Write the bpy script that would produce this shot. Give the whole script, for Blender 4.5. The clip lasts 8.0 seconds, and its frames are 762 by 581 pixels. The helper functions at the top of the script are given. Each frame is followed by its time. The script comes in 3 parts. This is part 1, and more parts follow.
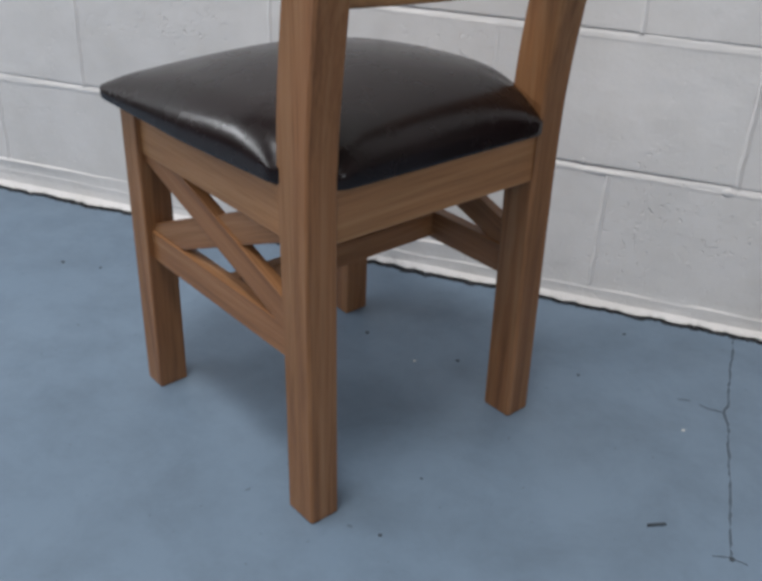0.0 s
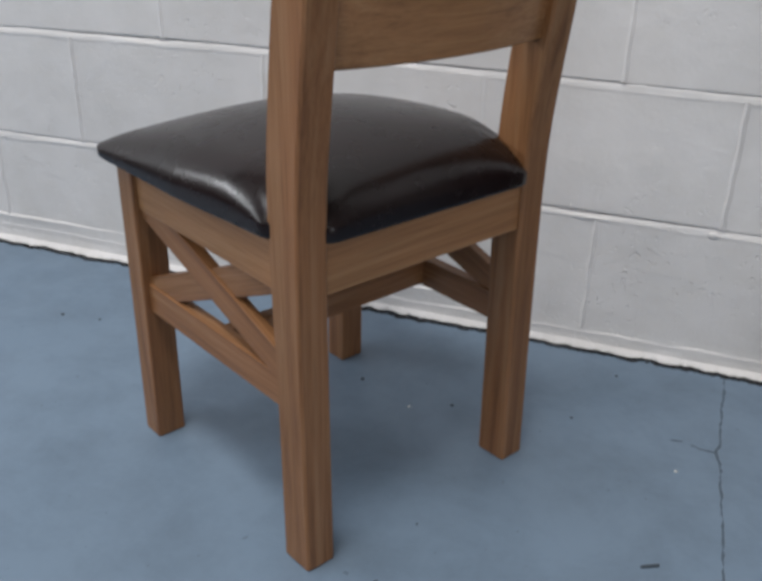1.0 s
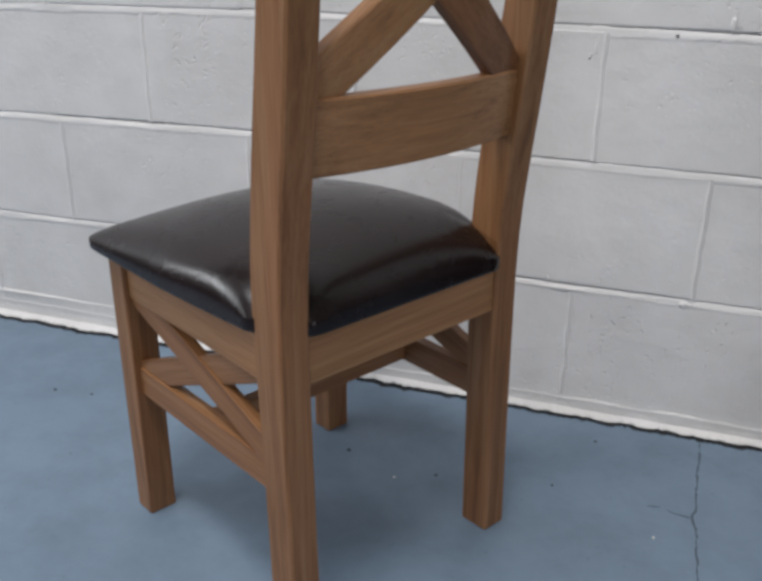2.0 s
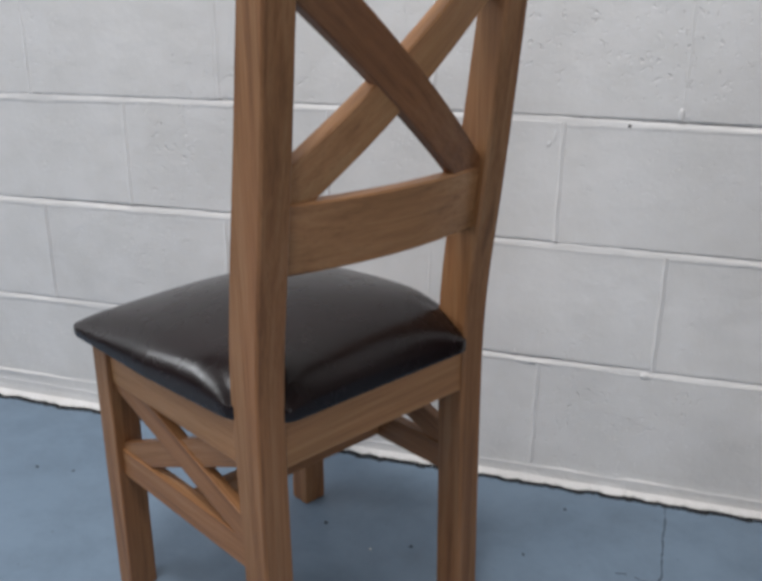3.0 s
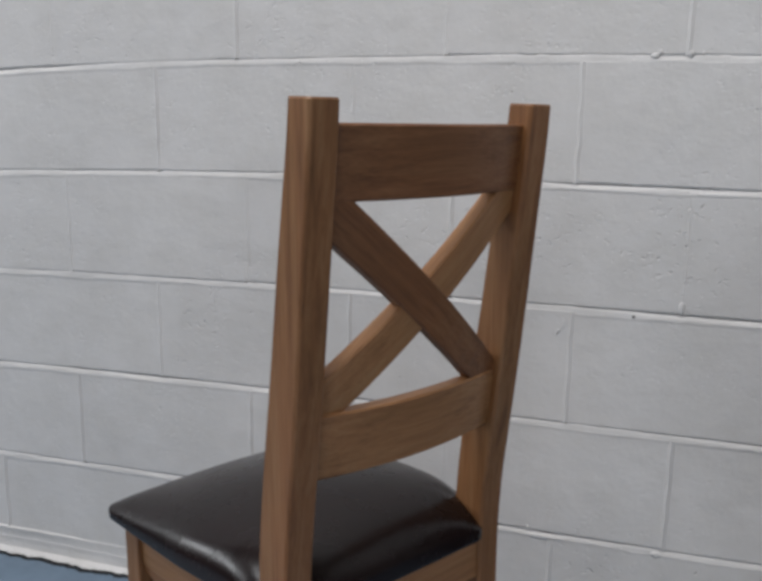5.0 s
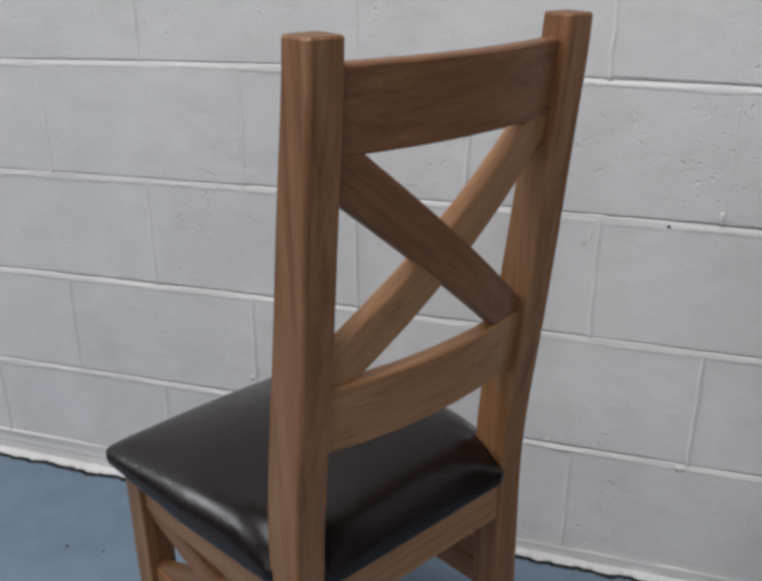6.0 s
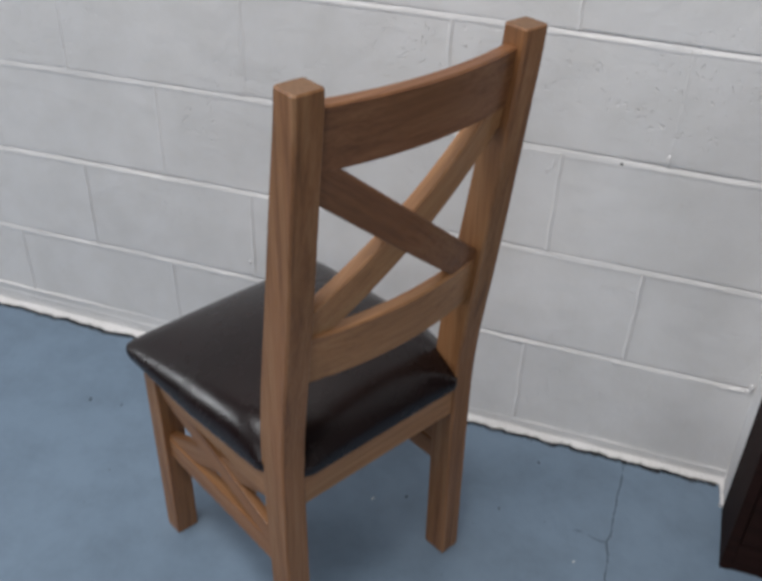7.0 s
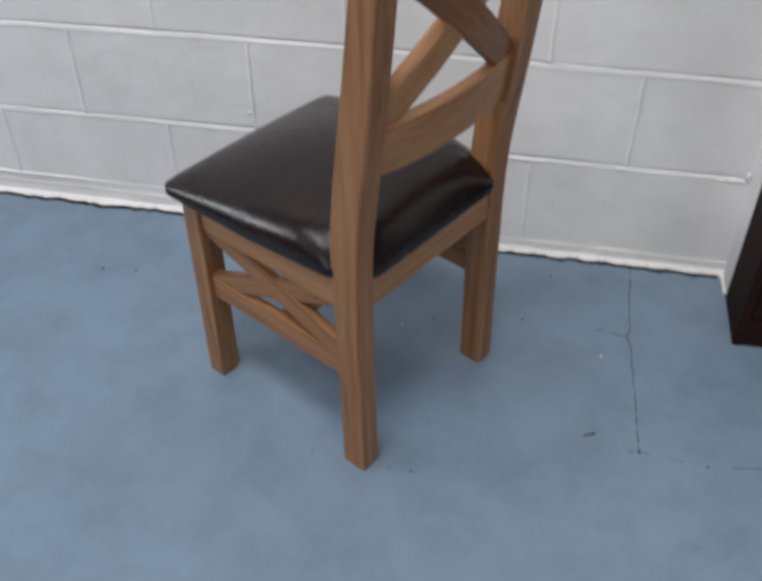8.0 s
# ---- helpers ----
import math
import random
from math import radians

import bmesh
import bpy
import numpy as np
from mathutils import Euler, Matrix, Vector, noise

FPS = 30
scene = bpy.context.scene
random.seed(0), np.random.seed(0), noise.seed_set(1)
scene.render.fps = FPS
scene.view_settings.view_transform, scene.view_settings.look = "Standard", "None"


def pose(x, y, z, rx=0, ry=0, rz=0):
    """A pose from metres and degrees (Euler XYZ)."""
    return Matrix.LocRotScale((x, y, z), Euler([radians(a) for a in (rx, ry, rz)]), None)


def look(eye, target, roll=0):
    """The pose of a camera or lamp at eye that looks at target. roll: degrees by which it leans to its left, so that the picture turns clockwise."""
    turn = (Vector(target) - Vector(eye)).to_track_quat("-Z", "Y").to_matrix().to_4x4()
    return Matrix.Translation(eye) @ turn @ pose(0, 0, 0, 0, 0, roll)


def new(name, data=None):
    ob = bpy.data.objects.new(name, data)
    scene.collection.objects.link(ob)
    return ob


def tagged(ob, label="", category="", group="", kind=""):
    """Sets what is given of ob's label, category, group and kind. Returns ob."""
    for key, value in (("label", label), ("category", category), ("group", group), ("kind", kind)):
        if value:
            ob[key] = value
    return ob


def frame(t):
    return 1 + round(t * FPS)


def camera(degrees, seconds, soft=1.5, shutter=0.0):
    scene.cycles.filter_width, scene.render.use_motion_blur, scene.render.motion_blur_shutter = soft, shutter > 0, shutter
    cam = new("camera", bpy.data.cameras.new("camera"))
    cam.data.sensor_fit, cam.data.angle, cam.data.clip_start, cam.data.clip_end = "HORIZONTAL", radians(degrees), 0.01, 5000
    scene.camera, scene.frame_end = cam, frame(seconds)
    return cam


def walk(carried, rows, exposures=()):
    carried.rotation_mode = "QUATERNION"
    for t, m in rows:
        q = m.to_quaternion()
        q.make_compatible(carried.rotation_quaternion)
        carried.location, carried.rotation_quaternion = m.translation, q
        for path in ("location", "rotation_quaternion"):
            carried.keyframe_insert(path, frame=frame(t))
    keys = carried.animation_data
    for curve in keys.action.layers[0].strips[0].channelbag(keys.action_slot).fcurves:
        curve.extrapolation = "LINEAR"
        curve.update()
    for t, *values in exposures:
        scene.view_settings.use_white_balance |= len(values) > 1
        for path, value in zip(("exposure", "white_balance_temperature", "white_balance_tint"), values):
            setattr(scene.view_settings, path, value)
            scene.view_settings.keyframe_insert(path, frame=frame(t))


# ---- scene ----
cam = camera(45.0, 8.0, soft=3.6, shutter=0.4)
PATH = [
    (0, (0.6052, -1.5084, 0.8251), (0.1243, -0.1046, -0.0046), 2.52),
    (0.5, (0.6113, -1.5131, 0.8293), (0.1270, -0.0937, 0.0289), 2.22),
    (1, (0.6242, -1.5219, 0.8452), (0.1253, -0.0859, 0.0842), 1.39),
    (1.5, (0.6399, -1.5314, 0.8796), (0.1380, -0.0706, 0.1695), 2.05),
    (1.7, (0.6416, -1.5336, 0.8961), (0.1337, -0.0696, 0.1969), 1.13),
    (2.8, (0.6605, -1.5759, 0.9678), (0.1819, -0.0706, 0.3394), 0.07),
    (3, (0.6651, -1.5822, 0.9818), (0.1972, -0.0611, 0.3840), 0.29),
    (3.5, (0.6627, -1.6027, 1.0226), (0.1828, -0.0654, 0.4782), 0.32),
    (4, (0.6706, -1.6297, 1.0656), (0.2075, -0.0593, 0.6080), 0.91),
    (4.5, (0.6785, -1.6485, 1.0885), (0.2112, -0.0596, 0.7053), 0.72),
    (5, (0.6671, -1.6463, 1.1041), (0.1597, -0.0678, 0.7285), 0.64),
    (5.2, (0.6620, -1.6249, 1.1080), (0.1297, -0.0656, 0.6893), -0.66),
    (6.3, (0.5885, -1.4631, 1.2684), (0.1345, -0.0087, 0.5141), 0.64),
    (6.5, (0.5982, -1.4656, 1.3291), (0.1584, -0.0391, 0.5157), 1.37),
    (7, (0.6611, -1.5621, 1.4735), (0.2378, -0.2445, 0.4862), 2.01),
    (7.2, (0.6705, -1.6137, 1.4886), (0.2479, -0.3162, 0.4747), 1.83),
    (7.5, (0.6325, -1.6794, 1.4614), (0.2177, -0.4084, 0.4113), -0.04),
    (7.7, (0.5616, -1.7087, 1.4358), (0.2165, -0.4475, 0.3494), -0.53),
    (8, (0.4920, -1.7525, 1.3688), (0.2452, -0.4939, 0.2529), -0.11),
]
walk(cam, [(t, look(eye, target, roll)) for t, eye, target, roll in PATH],
     [(0, -0.06), (1.5, -0.07), (3.0, -0.03), (3.6, -0.03), (4.5, -0.29), (5.0, -0.44), (6.3, -0.28), (7.0, -0.20), (7.5, -0.09), (8.0, 0.0)])

# ---------------------------------------------------------------- world and light
world = bpy.data.worlds.new("daylight")
scene.world = world
world.use_nodes = True
wn, wl = world.node_tree.nodes, world.node_tree.links
sky = wn.new("ShaderNodeTexSky")
sky.sky_type, sky.sun_disc = "NISHITA", False
sky.sun_elevation, sky.sun_rotation = radians(38), radians(250)
wn["Background"].inputs["Strength"].default_value = 0.1
wl.new(sky.outputs["Color"], wn["Background"].inputs["Color"])


def area_lamp(name, eye, target, width, height, power, colour):
    lamp = bpy.data.lights.new(name, "AREA")
    lamp.shape, lamp.size, lamp.size_y, lamp.energy, lamp.color = "RECTANGLE", width, height, power, colour
    ob = new(name, lamp)
    ob.matrix_world = look(eye, target)
    return ob


area_lamp("window_daylight", (-7.35, -2.45, 4.0), (0.0, -0.9, 0.5), 3.4, 0.45, 190, (0.92, 0.96, 1.0))
# No rooflight is known; two overhead lamps added to give light from above.
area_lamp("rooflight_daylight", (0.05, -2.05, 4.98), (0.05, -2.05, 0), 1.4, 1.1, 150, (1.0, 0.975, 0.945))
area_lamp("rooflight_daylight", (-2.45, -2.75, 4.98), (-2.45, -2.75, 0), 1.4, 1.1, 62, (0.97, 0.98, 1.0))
# Added fill lamps that brighten the block wall; no south windows are known.
area_lamp("south_window_daylight", (-3.0, -5.9, 3.7), (0.0, -0.6, 0.5), 2.4, 1.2, 22, (0.98, 0.98, 0.98))
area_lamp("south_window_daylight", (1.2, -5.9, 3.7), (0.4, -0.6, 0.5), 2.4, 1.2, 45, (1.0, 0.965, 0.925))
# Weak fill lamp added from the east; no window is known there.
area_lamp("east_window_daylight", (3.12, -2.6, 1.6), (0.6, -0.3, 0.4), 1.2, 1.6, 15, (0.95, 0.97, 1.0))


# ---------------------------------------------------------------- materials
def material(name, rough=0.6, metal=0.0):
    m = bpy.data.materials.new(name)
    m.use_nodes = True
    b = m.node_tree.nodes["Principled BSDF"]
    b.inputs["Roughness"].default_value, b.inputs["Metallic"].default_value = rough, metal
    return m, m.node_tree.nodes, m.node_tree.links, b


def coords(nodes, links, scale, world_space=False, spread=0.0):
    """Texture coordinates, stretched; spread: how far each piece's own pattern is shifted."""
    mapping = nodes.new("ShaderNodeMapping")
    mapping.inputs["Scale"].default_value = scale
    if world_space:
        links.new(nodes.new("ShaderNodeNewGeometry").outputs["Position"], mapping.inputs["Vector"])
    else:
        links.new(nodes.new("ShaderNodeTexCoord").outputs["Object"], mapping.inputs["Vector"])
    if spread:
        times = nodes.new("ShaderNodeMath")
        times.operation = "MULTIPLY"
        times.inputs[1].default_value = spread
        links.new(nodes.new("ShaderNodeObjectInfo").outputs["Random"], times.inputs[0])
        links.new(times.outputs[0], mapping.inputs["Location"])
    return mapping.outputs["Vector"]


def noise_tex(nodes, links, vector, scale, detail=4.0, rough=0.55, distortion=0.0):
    n = nodes.new("ShaderNodeTexNoise")
    n.inputs["Scale"].default_value, n.inputs["Detail"].default_value = scale, detail
    n.inputs["Roughness"].default_value, n.inputs["Distortion"].default_value = rough, distortion
    links.new(vector, n.inputs["Vector"])
    return n.outputs["Fac"]


def noise_vec(nodes, links, vector, scale):
    n = nodes.new("ShaderNodeTexNoise")
    n.inputs["Scale"].default_value, n.inputs["Detail"].default_value = scale, 2.0
    links.new(vector, n.inputs["Vector"])
    return n.outputs["Color"]


def ramp(nodes, links, fac, stops):
    r = nodes.new("ShaderNodeValToRGB")
    e = r.color_ramp.elements
    while len(e) < len(stops):
        e.new(0.5)
    for k, (place, colour) in zip(e, stops):
        k.position, k.color = place, (*colour, 1) if len(colour) == 3 else colour
    links.new(fac, r.inputs["Fac"])
    return r.outputs["Color"]


def mix(nodes, links, fac, a, b, how="MIX"):
    m = nodes.new("ShaderNodeMix")
    m.data_type, m.blend_type = "RGBA", how
    for value, socket in ((fac, m.inputs[0]), (a, m.inputs[6]), (b, m.inputs[7])):
        if isinstance(value, (int, float)):
            socket.default_value = value
        elif isinstance(value, tuple):
            socket.default_value = (*value, 1)
        else:
            links.new(value, socket)
    return m.outputs[2]


def bump(nodes, links, bsdf, height, strength, distance, below=None):
    b = nodes.new("ShaderNodeBump")
    b.inputs["Strength"].default_value, b.inputs["Distance"].default_value = strength, distance
    links.new(height, b.inputs["Height"])
    if below:
        links.new(below, b.inputs["Normal"])
    links.new(b.outputs["Normal"], bsdf.inputs["Normal"])
    return b.outputs["Normal"]


def grey(v):
    return (v, v, v)


def make_painted_block():
    m, n, l, b = material("white_painted_blockwork", 0.55)
    v = coords(n, l, (1, 1, 1), True)
    base = ramp(n, l, noise_tex(n, l, v, 2.3, 3), [(0.3, (0.700, 0.688, 0.690)), (0.7, (0.765, 0.751, 0.750))])
    grime = ramp(n, l, noise_tex(n, l, v, 9, 6, 0.65), [(0.35, (0.86, 0.85, 0.82)), (0.6, (1, 1, 1))])
    l.new(mix(n, l, 0.4, base, grime, "MULTIPLY"), b.inputs["Base Color"])
    cells = n.new("ShaderNodeTexVoronoi")
    cells.inputs["Scale"].default_value = 105
    cells.inputs["Randomness"].default_value = 1.0
    wobble = mix(n, l, 0.020, v, noise_vec(n, l, v, 75))
    l.new(wobble, cells.inputs["Vector"])
    pits = ramp(n, l, cells.outputs["Distance"], [(0.05, grey(0.0)), (0.34, grey(1.0))])
    some = ramp(n, l, noise_tex(n, l, v, 34, 2, 0.6), [(0.40, grey(0.0)), (0.54, grey(1.0))])
    where = ramp(n, l, noise_tex(n, l, v, 3.1, 5, 0.65), [(0.43, grey(0.0)), (0.70, grey(1.0))])
    pitted = mix(n, l, mix(n, l, 1.0, where, some, "MULTIPLY"), grey(1.0), pits)
    one = bump(n, l, b, noise_tex(n, l, v, 22, 3, 0.5), 0.52, 0.005)
    two = bump(n, l, b, pitted, 0.85, 0.0028, one)
    bump(n, l, b, noise_tex(n, l, v, 130, 4, 0.62), 0.32, 0.0016, two)
    return m


def make_floor_paint():
    m, n, l, b = material("blue_grey_floor_paint", 0.42)
    v = coords(n, l, (1, 1, 1), True)
    base = ramp(n, l, noise_tex(n, l, v, 1.6, 4, 0.55), [(0.3, (0.150, 0.213, 0.290)), (0.7, (0.173, 0.240, 0.322))])
    stain = ramp(n, l, noise_tex(n, l, v, 7.0, 8, 0.75, 0.2), [(0.34, grey(0.66)), (0.58, grey(1.0))])
    specks = ramp(n, l, noise_tex(n, l, v, 75, 2, 0.5), [(0.235, grey(0.45)), (0.275, grey(1.0))])
    base = mix(n, l, 0.55, base, stain, "MULTIPLY")
    l.new(mix(n, l, 0.6, base, specks, "MULTIPLY"), b.inputs["Base Color"])
    l.new(ramp(n, l, noise_tex(n, l, v, 5, 5), [(0.3, grey(0.42)), (0.7, grey(0.60))]), b.inputs["Roughness"])
    one = bump(n, l, b, noise_tex(n, l, v, 7, 4), 0.25, 0.01)
    bump(n, l, b, noise_tex(n, l, v, 160, 3), 0.15, 0.001, one)
    return m


def make_oak(name, dark, mid, light, gloss=0.5, rough=0.46):
    """Oak with its grain along the piece's own x."""
    m, n, l, b = material(name, rough)
    b.inputs["Specular IOR Level"].default_value = gloss
    v = coords(n, l, (0.5, 3.2, 3.2), spread=7.0)
    long = coords(n, l, (0.8, 26, 26), spread=7.0)
    fine = coords(n, l, (4, 190, 190), spread=7.0)
    figure = ramp(n, l, noise_tex(n, l, long, 3.2, 4, 0.6, 0.5), [(0.20, dark), (0.5, mid), (0.82, light)])
    tone = ramp(n, l, noise_tex(n, l, v, 5, 3), [(0.3, (0.78, 0.80, 0.74)), (0.7, (1, 0.95, 0.925))])
    pores = noise_tex(n, l, fine, 3.0, 3, 0.6)
    streak = ramp(n, l, pores, [(0.36, grey(0.62)), (0.54, grey(1.0))])
    col = mix(n, l, 0.7, figure, tone, "MULTIPLY")
    l.new(mix(n, l, 0.45, col, streak, "MULTIPLY"), b.inputs["Base Color"])
    l.new(ramp(n, l, pores, [(0.3, grey(rough + 0.14)), (0.6, grey(rough - 0.04))]), b.inputs["Roughness"])
    bump(n, l, b, pores, 0.25, 0.0008)
    return m


def make_leather():
    m, n, l, b = material("dark_brown_leather", 0.3)
    v = coords(n, l, (1, 1, 1))
    base = ramp(n, l, noise_tex(n, l, v, 9, 3), [(0.3, (0.0072, 0.0034, 0.0035)), (0.7, (0.0115, 0.0054, 0.0055))])
    l.new(base, b.inputs["Base Color"])
    l.new(ramp(n, l, noise_tex(n, l, v, 25, 3), [(0.3, grey(0.225)), (0.7, grey(0.295))]), b.inputs["Roughness"])
    cells = n.new("ShaderNodeTexVoronoi")
    cells.inputs["Scale"].default_value = 340
    l.new(v, cells.inputs["Vector"])
    b.inputs["Specular IOR Level"].default_value = 0.38
    one = bump(n, l, b, noise_tex(n, l, v, 14, 2), 0.035, 0.006)
    bump(n, l, b, cells.outputs["Distance"], 0.05, 0.0005, one)
    return m


def make_plain(name, colour, rough, scale=40.0):
    m, n, l, b = material(name, rough)
    v = coords(n, l, (1, 1, 1))
    low = tuple(c * 0.75 for c in colour)
    l.new(ramp(n, l, noise_tex(n, l, v, scale, 4), [(0.3, low), (0.7, colour)]), b.inputs["Base Color"])
    bump(n, l, b, noise_tex(n, l, v, scale * 4, 2), 0.2, 0.001)
    return m


PAINT = make_painted_block()
FLOOR = make_floor_paint()
OAK = make_oak("oiled_oak", (0.140, 0.055, 0.021), (0.295, 0.134, 0.054), (0.395, 0.218, 0.112), 0.5)
OAK_DEEP = make_oak("deep_toned_oak", (0.120, 0.044, 0.018), (0.235, 0.098, 0.040), (0.315, 0.150, 0.070), 0.5)
OAK_PALE = make_oak("pale_oak", (0.225, 0.100, 0.042), (0.400, 0.195, 0.084), (0.480, 0.270, 0.135), 0.5)
DARK_WOOD = make_oak("dark_stained_wood", (0.008, 0.004, 0.0035), (0.021, 0.009, 0.0075), (0.030, 0.013, 0.010), 0.1, 0.7)
END_GRAIN = make_plain("oak_end_grain", (0.215, 0.118, 0.064), 0.7, 160)
LEATHER = make_leather()
NEAR_BLACK = make_plain("near_black", (0.020, 0.021, 0.024), 0.9, 90)
CRACK = make_plain("grimy_crack", (0.086, 0.113, 0.145), 0.9, 140)
SPECK = make_plain("grey_dirt", (0.060, 0.076, 0.095), 0.9, 90)
CHIP = make_plain("white_paint_chip", (0.75, 0.75, 0.74), 0.6)
# Dark greys for the unseen ceiling and walls, set low to cut bounce.
CEILING_GREY = make_plain("unseen_ceiling_grey", (0.14, 0.14, 0.14), 0.8, 6)
GREY_WALL = make_plain("unseen_wall_grey", (0.13, 0.127, 0.123), 0.85, 5)
PLY = make_plain("plywood", (0.30, 0.20, 0.12), 0.7, 20)


# ---------------------------------------------------------------- building helpers
def mesh_of(name, bm, mat, smooth=False):
    bmesh.ops.recalc_face_normals(bm, faces=bm.faces)
    me = bpy.data.meshes.new(name)
    bm.to_mesh(me)
    bm.free()
    me.materials.append(mat)
    if smooth:
        for p in me.polygons:
            p.use_smooth = True
    return me


def part(name, bm, mat, parent=None, label="", at=None, smooth=False):
    """Links a bmesh as one mesh object, under a thing or a part where one is given."""
    ob = new(name, mesh_of(name, bm, mat, smooth))
    ob.parent = parent
    if at is not None:
        ob.matrix_local = at
    return tagged(ob, label)


def box(lo, hi):
    bm = bmesh.new()
    bmesh.ops.create_cube(bm, size=1)
    lo, hi = Vector(lo), Vector(hi)
    for v in bm.verts:
        v.co = Vector(lo[k] + (v.co[k] + 0.5) * (hi[k] - lo[k]) for k in range(3))
    return bm


def soften(bm, width, angle=35, segments=2):
    edges = [e for e in bm.edges if len(e.link_faces) == 2 and e.calc_face_angle(0) > radians(angle)]
    bmesh.ops.bevel(bm, geom=edges, offset=width, segments=segments, profile=0.6, affect="EDGES")
    return bm


def beam(length, wide, high, bevel=0.0014):
    """A bar along x from 0, centred on its own axis."""
    return soften(box((0, -wide / 2, -high / 2), (length, wide / 2, high / 2)), bevel)


def between(a, b, up=(0, 0, 1)):
    """A pose with x from a to b and z as near to up as can be."""
    x = (Vector(b) - Vector(a)).normalized()
    y = Vector(up).cross(x).normalized()
    z = x.cross(y)
    return Matrix.Translation(a) @ Matrix((x, y, z)).transposed().to_4x4()


def loft(rings, closed=True):
    """A tube through rings of equal length, with its ends capped."""
    bm = bmesh.new()
    rows = [[bm.verts.new(p) for p in ring] for ring in rings]
    count = len(rows[0])
    for a, b in zip(rows, rows[1:]):
        for k in range(count if closed else count - 1):
            bm.faces.new((a[k], a[(k + 1) % count], b[(k + 1) % count], b[k]))
    if closed:
        bm.faces.new(rows[0])
        bm.faces.new(rows[-1])
    return bm


# ---------------------------------------------------------------- the room
BLOCK_LINES = (0.258, 0.484, 0.707, 0.929, 1.147, 1.366, 1.585, 1.804)   # middles of the bed joints
CORNER, PIER = 0.954, -0.078


def dip(x, z):
    """The height of a course that sags a little towards the far end of the wall."""
    return z - 0.025 * z * min(1.6, max(0.0, (0.35 - x) / 1.05)) ** 2


floor = part("floor", box((-8.0, -6.2, -0.12), (3.4, 0.3, 0.0)), FLOOR)
tagged(floor, "blue-grey painted concrete floor, scuffed and cracked", kind="structure")

HIGH = 5.0
wall = part("wall_north", box((-8.0, 0.010, -0.1), (CORNER + 0.3, 0.23, HIGH)), PAINT)
tagged(wall, "white painted concrete block wall with struck joints", kind="structure")
tagged(part("wall_pier", soften(box((CORNER, PIER, -0.1), (3.4, 0.010, HIGH)), 0.004), PAINT), "plain white painted wall pier", kind="structure")
# Unseen enclosing walls, dark grey to cut bounce; openings stand at the lamps.
for name, lo, hi in (
    ("wall_east", (3.2, -6.0, -0.1), (3.4, PIER, 0.75)),
    ("wall_east_head", (3.2, -6.0, 2.45), (3.4, PIER, HIGH)),
    ("wall_east_far", (3.2, -1.95, 0.75), (3.4, PIER, 2.45)),
    ("wall_east_near", (3.2, -6.0, 0.75), (3.4, -3.25, 2.45)),
    ("wall_south", (-8.0, -6.2, -0.1), (3.4, -6.0, 3.0)),
    ("wall_south_head", (-8.0, -6.2, 4.4), (3.4, -6.0, HIGH)),
    ("wall_south_far", (-8.0, -6.2, 3.0), (-4.3, -6.0, 4.4)),
    ("wall_south_middle", (-1.7, -6.2, 3.0), (-0.1, -6.0, 4.4)),
    ("wall_south_near", (2.5, -6.2, 3.0), (3.4, -6.0, 4.4)),
    ("wall_west", (-7.7, -6.0, -0.1), (-7.5, 0.010, 3.70)),
    ("wall_west_head", (-7.7, -6.0, 4.30), (-7.5, 0.010, HIGH)),
    ("wall_west_far", (-7.7, -0.70, 3.70), (-7.5, 0.010, 4.30)),
    ("wall_west_near", (-7.7, -6.0, 3.70), (-7.5, -4.20, 4.30)),
):
    tagged(part(name, soften(box(lo, hi), 0.004), GREY_WALL), "unseen plain grey wall that closes the room, kept dark to cut bounce", kind="structure")
# Unseen ceiling, kept dark against reflections, with holes over the added overhead lamps.
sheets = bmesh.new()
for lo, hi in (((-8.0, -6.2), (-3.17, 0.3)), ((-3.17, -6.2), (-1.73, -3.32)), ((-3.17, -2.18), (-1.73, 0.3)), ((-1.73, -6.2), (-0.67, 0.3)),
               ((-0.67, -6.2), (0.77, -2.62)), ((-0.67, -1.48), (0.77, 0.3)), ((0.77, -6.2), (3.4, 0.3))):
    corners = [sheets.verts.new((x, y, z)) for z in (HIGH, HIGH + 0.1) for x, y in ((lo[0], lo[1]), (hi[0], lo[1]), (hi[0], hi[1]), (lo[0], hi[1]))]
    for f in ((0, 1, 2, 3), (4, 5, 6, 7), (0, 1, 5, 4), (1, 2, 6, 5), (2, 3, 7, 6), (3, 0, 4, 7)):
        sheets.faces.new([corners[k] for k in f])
tagged(part("ceiling", sheets, CEILING_GREY), "unseen dull grey ceiling with two openings for the added overhead lamps", kind="structure")


